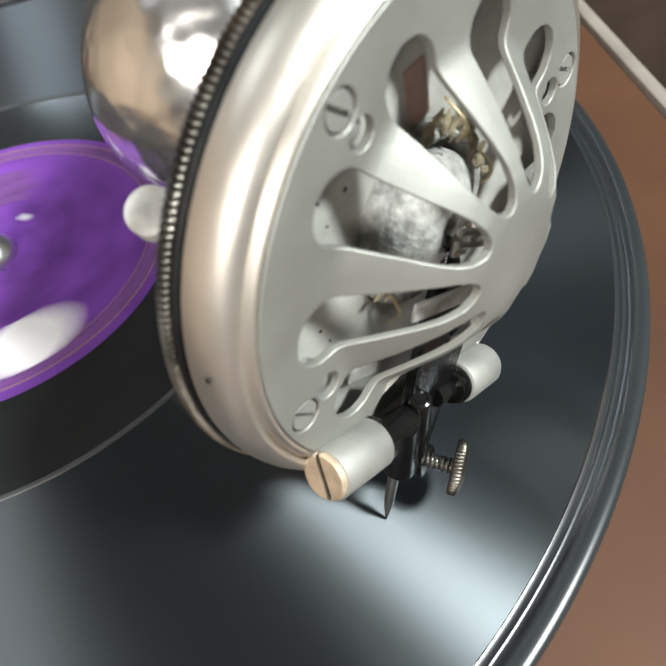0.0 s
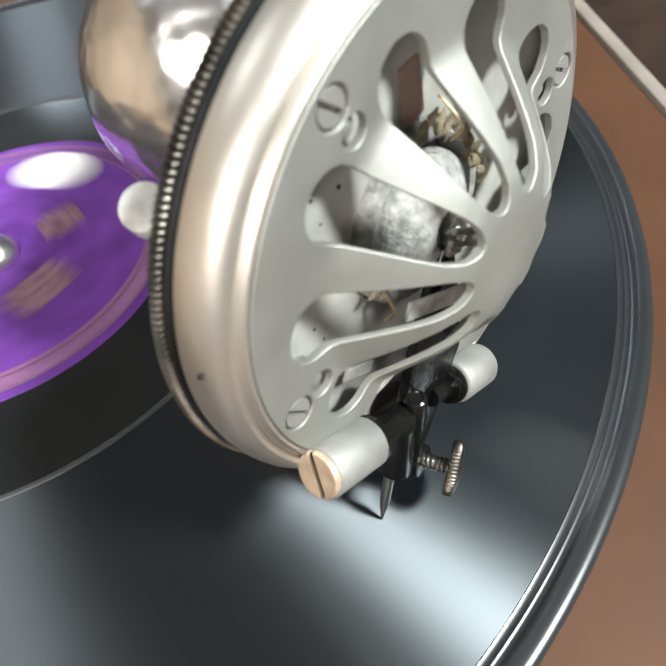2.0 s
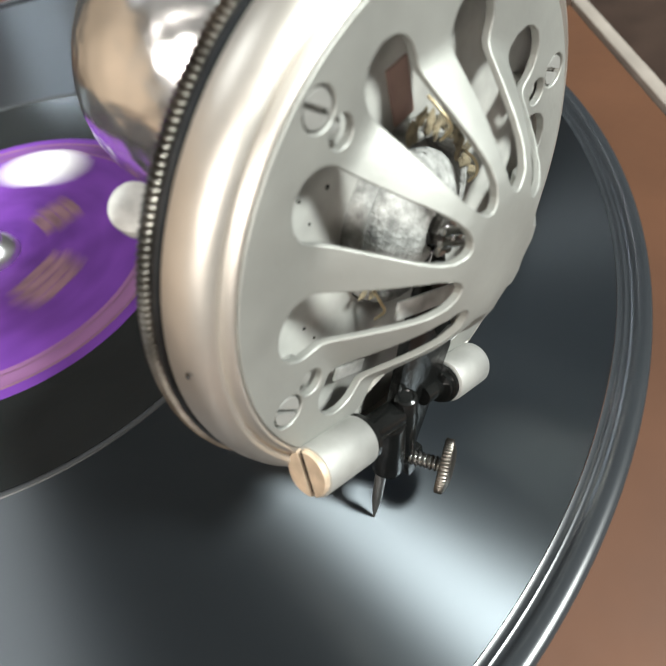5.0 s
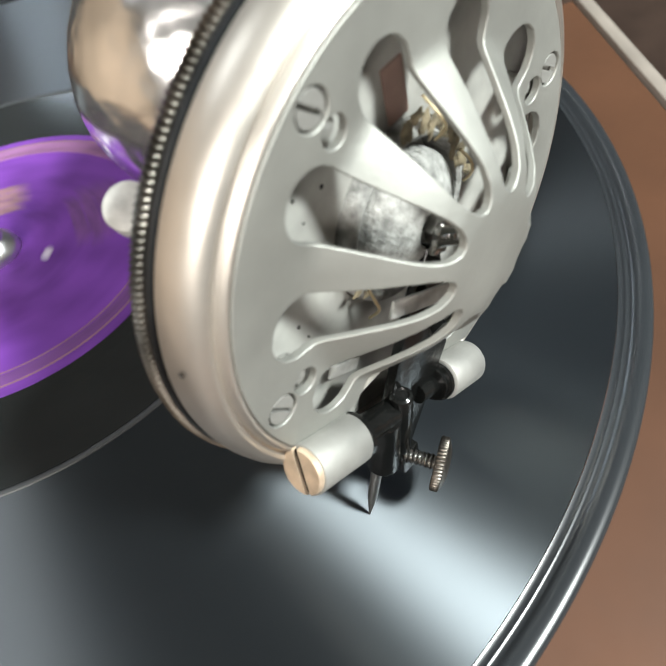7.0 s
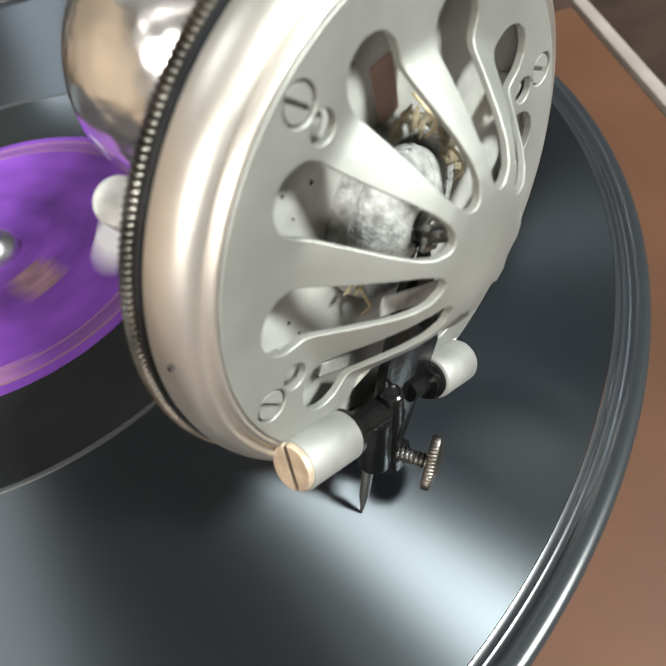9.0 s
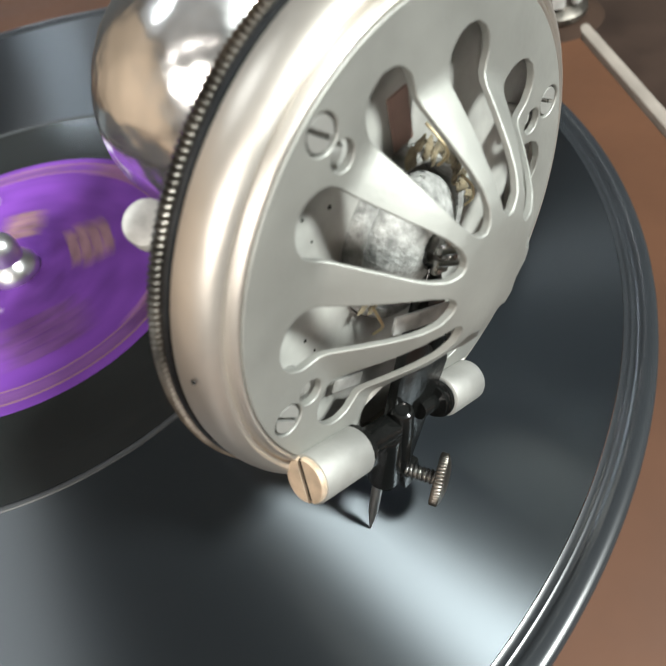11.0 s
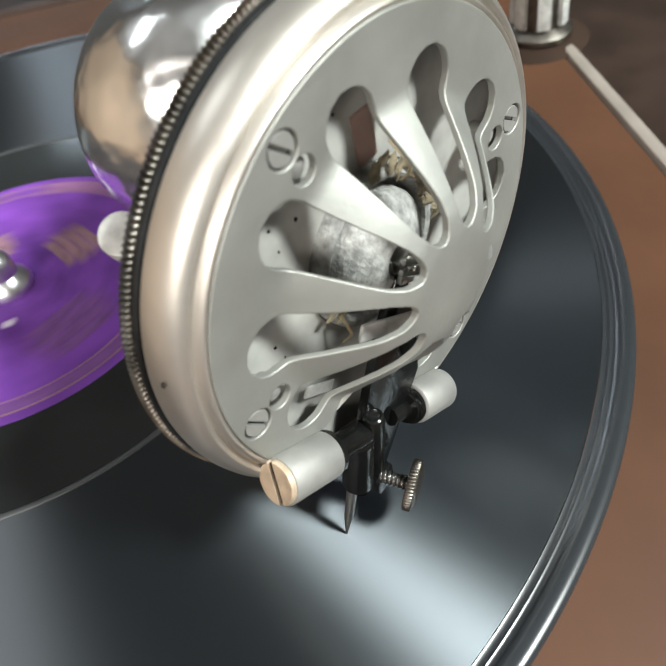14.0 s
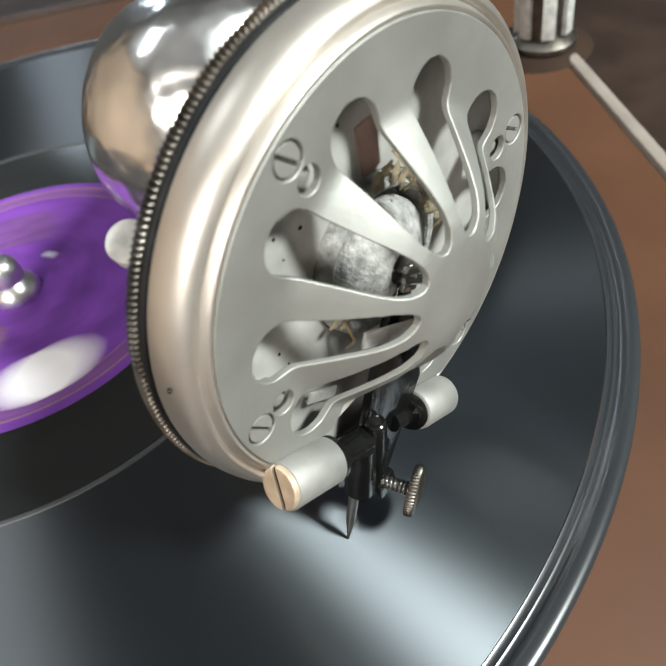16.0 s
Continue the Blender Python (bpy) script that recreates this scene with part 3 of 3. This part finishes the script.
sb("socket_rib", block(-1.6, -1.9, -1.1, 1.7, 1.7, 1.5, 0.3, Matrix.Translation((5.3, -32.9, 0.6)) @ Matrix.Rotation(radians(25), 4, "Z")), BLACK, lever, "black square rib of the socket")
sb("needle", lathe([(0, 0), (0.14, 0.1), (0.66, 4.0), (0.74, 11.0), (0, 11.0)], 24, along((1.8, -42.1, -0.1), (0.1, -32.6, 0.5))), NEEDLE, tonearm, "pointed steel gramophone needle")


def knurled_knob(r, h, teeth):
    bm = bmesh.new()
    n = teeth * 4
    rings = []
    for q, z, d in ((0.55, 0, 0), (0.9, 0, 0), (1, 0.12, 1), (1, 0.88, 1), (0.92, 1, 0), (0.8, 1.2, 0), (0.55, 1.42, 0), (0.25, 1.52, 0)):
        rings.append([bm.verts.new(((r * q - 0.3 * d * (0.5 - 0.5 * math.cos(math.pi * k / 2))) * math.cos(2 * math.pi * k / n), (r * q - 0.3 * d * (0.5 - 0.5 * math.cos(math.pi * k / 2))) * math.sin(2 * math.pi * k / n), z * h)) for k in range(n)])
    for a, b in zip(rings, rings[1:]):
        for k in range(n):
            bm.faces.new((a[k], a[(k + 1) % n], b[(k + 1) % n], b[k]))
    bm.faces.new(rings[0])
    bm.faces.new(rings[-1])
    return bm


S0, S1 = Vector((4.2, -32.0, 1.2)), Vector((6.2, -31.9, 5.6))
shank = lathe([(0, 0)] + [(1.05 - 0.22 * (k % 2), 0.4 + 0.28 * k) for k in range(16)] + [(0.9, 4.7), (0, 4.7)], 24, along(S0, S1))
thumb = knurled_knob(3.5, 1.2, 44)
thumb.transform(along(S1 - (S1 - S0).normalized() * 0.6, S1 + (S1 - S0)))
screw = sb("needle_screw", shank, STEEL, tonearm, "threaded steel needle screw")
sb("thumb_knob", thumb, KNURL, screw, "knurled steel thumb knob", 60)

# neck behind the sound box, and the arm over to its post
sb("neck", pipe([(0, 0, -8), (0, 2, -18), (0.9, 7.8, -30.1), (5, 11.8, -33.7), (15.9, 23, -40.4), (28.6, 38.3, -40.3), (38.1, 49.3, -38.2)], [11, 11.5, 17.9, 15.2, 14.4, 13.8, 12.7], 64), CHROME, tonearm, "bright chromed curved neck")
part("arm_tube", pipe([(95, -1, 70), (105, 14, 77), (122, 42, 83), (139, 71, 84), (147, 84, 83), (151, 91, 82)], [13.2, 12.6, 11.5, 11, 11, 9], 48), CHROME, tonearm, "bright chromed arm tube")
sb("clamp_lug", join(rod((-25.0, 2.3, -14.0), (-23.4, 0.9, -14.8), 2.25, 0.2), rod((-23.5, 1.0, -14.7), (-14, -4, -16), 1.4, 0.2)), LUG, tonearm, "matt pale round clamp lug")

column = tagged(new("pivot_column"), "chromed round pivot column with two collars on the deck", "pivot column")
# dark disc put in for the shade on the deck round the post
part("foot_shade", lathe([(0, -16), (17, -16), (16, -15.4), (13, -14.8), (10.6, -13.6), (0, -13.6)], 64, Matrix.Translation((146, 86, 0))), UMBER, column, "dark disc put in for the shade at the post's foot")
part("post", lathe([(0, -13.5), (10.2, -13.5), (10.2, -12), (8.2, -10.4), (7.0, -10), (7.0, 12), (8.4, 12.6), (8.4, 26), (7.5, 27), (7.5, 69), (0, 69)], 48, Matrix.Translation((147, 84, 0))), KNURL, column, "dark post between the highlight ribs")
# pale ribs on the dark post stand in for highlights on chrome
for k in range(7):
    mid = radians(-151.7 + 51.43 * k)
    rib = lathe([(7.1, -9.8), (8.4, -9.6), (8.7, -9.2), (8.7, 11.4), (8.4, 11.9), (7.1, 12)], 28, closed=True)
    bmesh.ops.delete(rib, geom=[v for v in rib.verts if math.cos(math.atan2(v.co.y, v.co.x)) < math.cos(radians(17))], context="VERTS")
    bmesh.ops.holes_fill(rib, edges=[e for e in rib.edges if e.is_boundary])
    rib.transform(Matrix.Translation((147, 84, 0)) @ Matrix.Rotation(mid, 4, "Z"))
    part("rib", rib, LUG, column, "pale upright rib put in for a highlight on the chrome")


# ---- what moves ----
def motions():
    arm = [(t, pose(-0.00026 * t, 0.00018 * t, 0)) for t in (0.0, 4.0, 8.0, 12.0, 16.0)]
    walk(tonearm, arm)
    # the clockwork runs a little unevenly: seconds and degrees of lag
    lag = ((0, -2), (0.5, -2), (1.5, -2), (2, -2), (3, -3), (3.5, -20), (4, -15), (6.5, -26), (7, -17), (7.5, -10), (8, -10), (10.5, -13), (11, -11), (11.5, -9), (12, -9), (12.1, -15), (12.6, -14), (13, -29), (13.5, -28), (14, -14), (14.5, 0), (15, -14), (15.5, -12), (16, -10))

    def turned(t):
        return -67.4 - 472.0 * t + float(np.interp(t, [p[0] for p in lag], [p[1] for p in lag]))

    spin = [(k / 10, pose(0, 0, 0, 0, 0, turned(k / 10))) for k in range(161)]
    walk(record, spin)
    walk(turntable, spin)


motions()
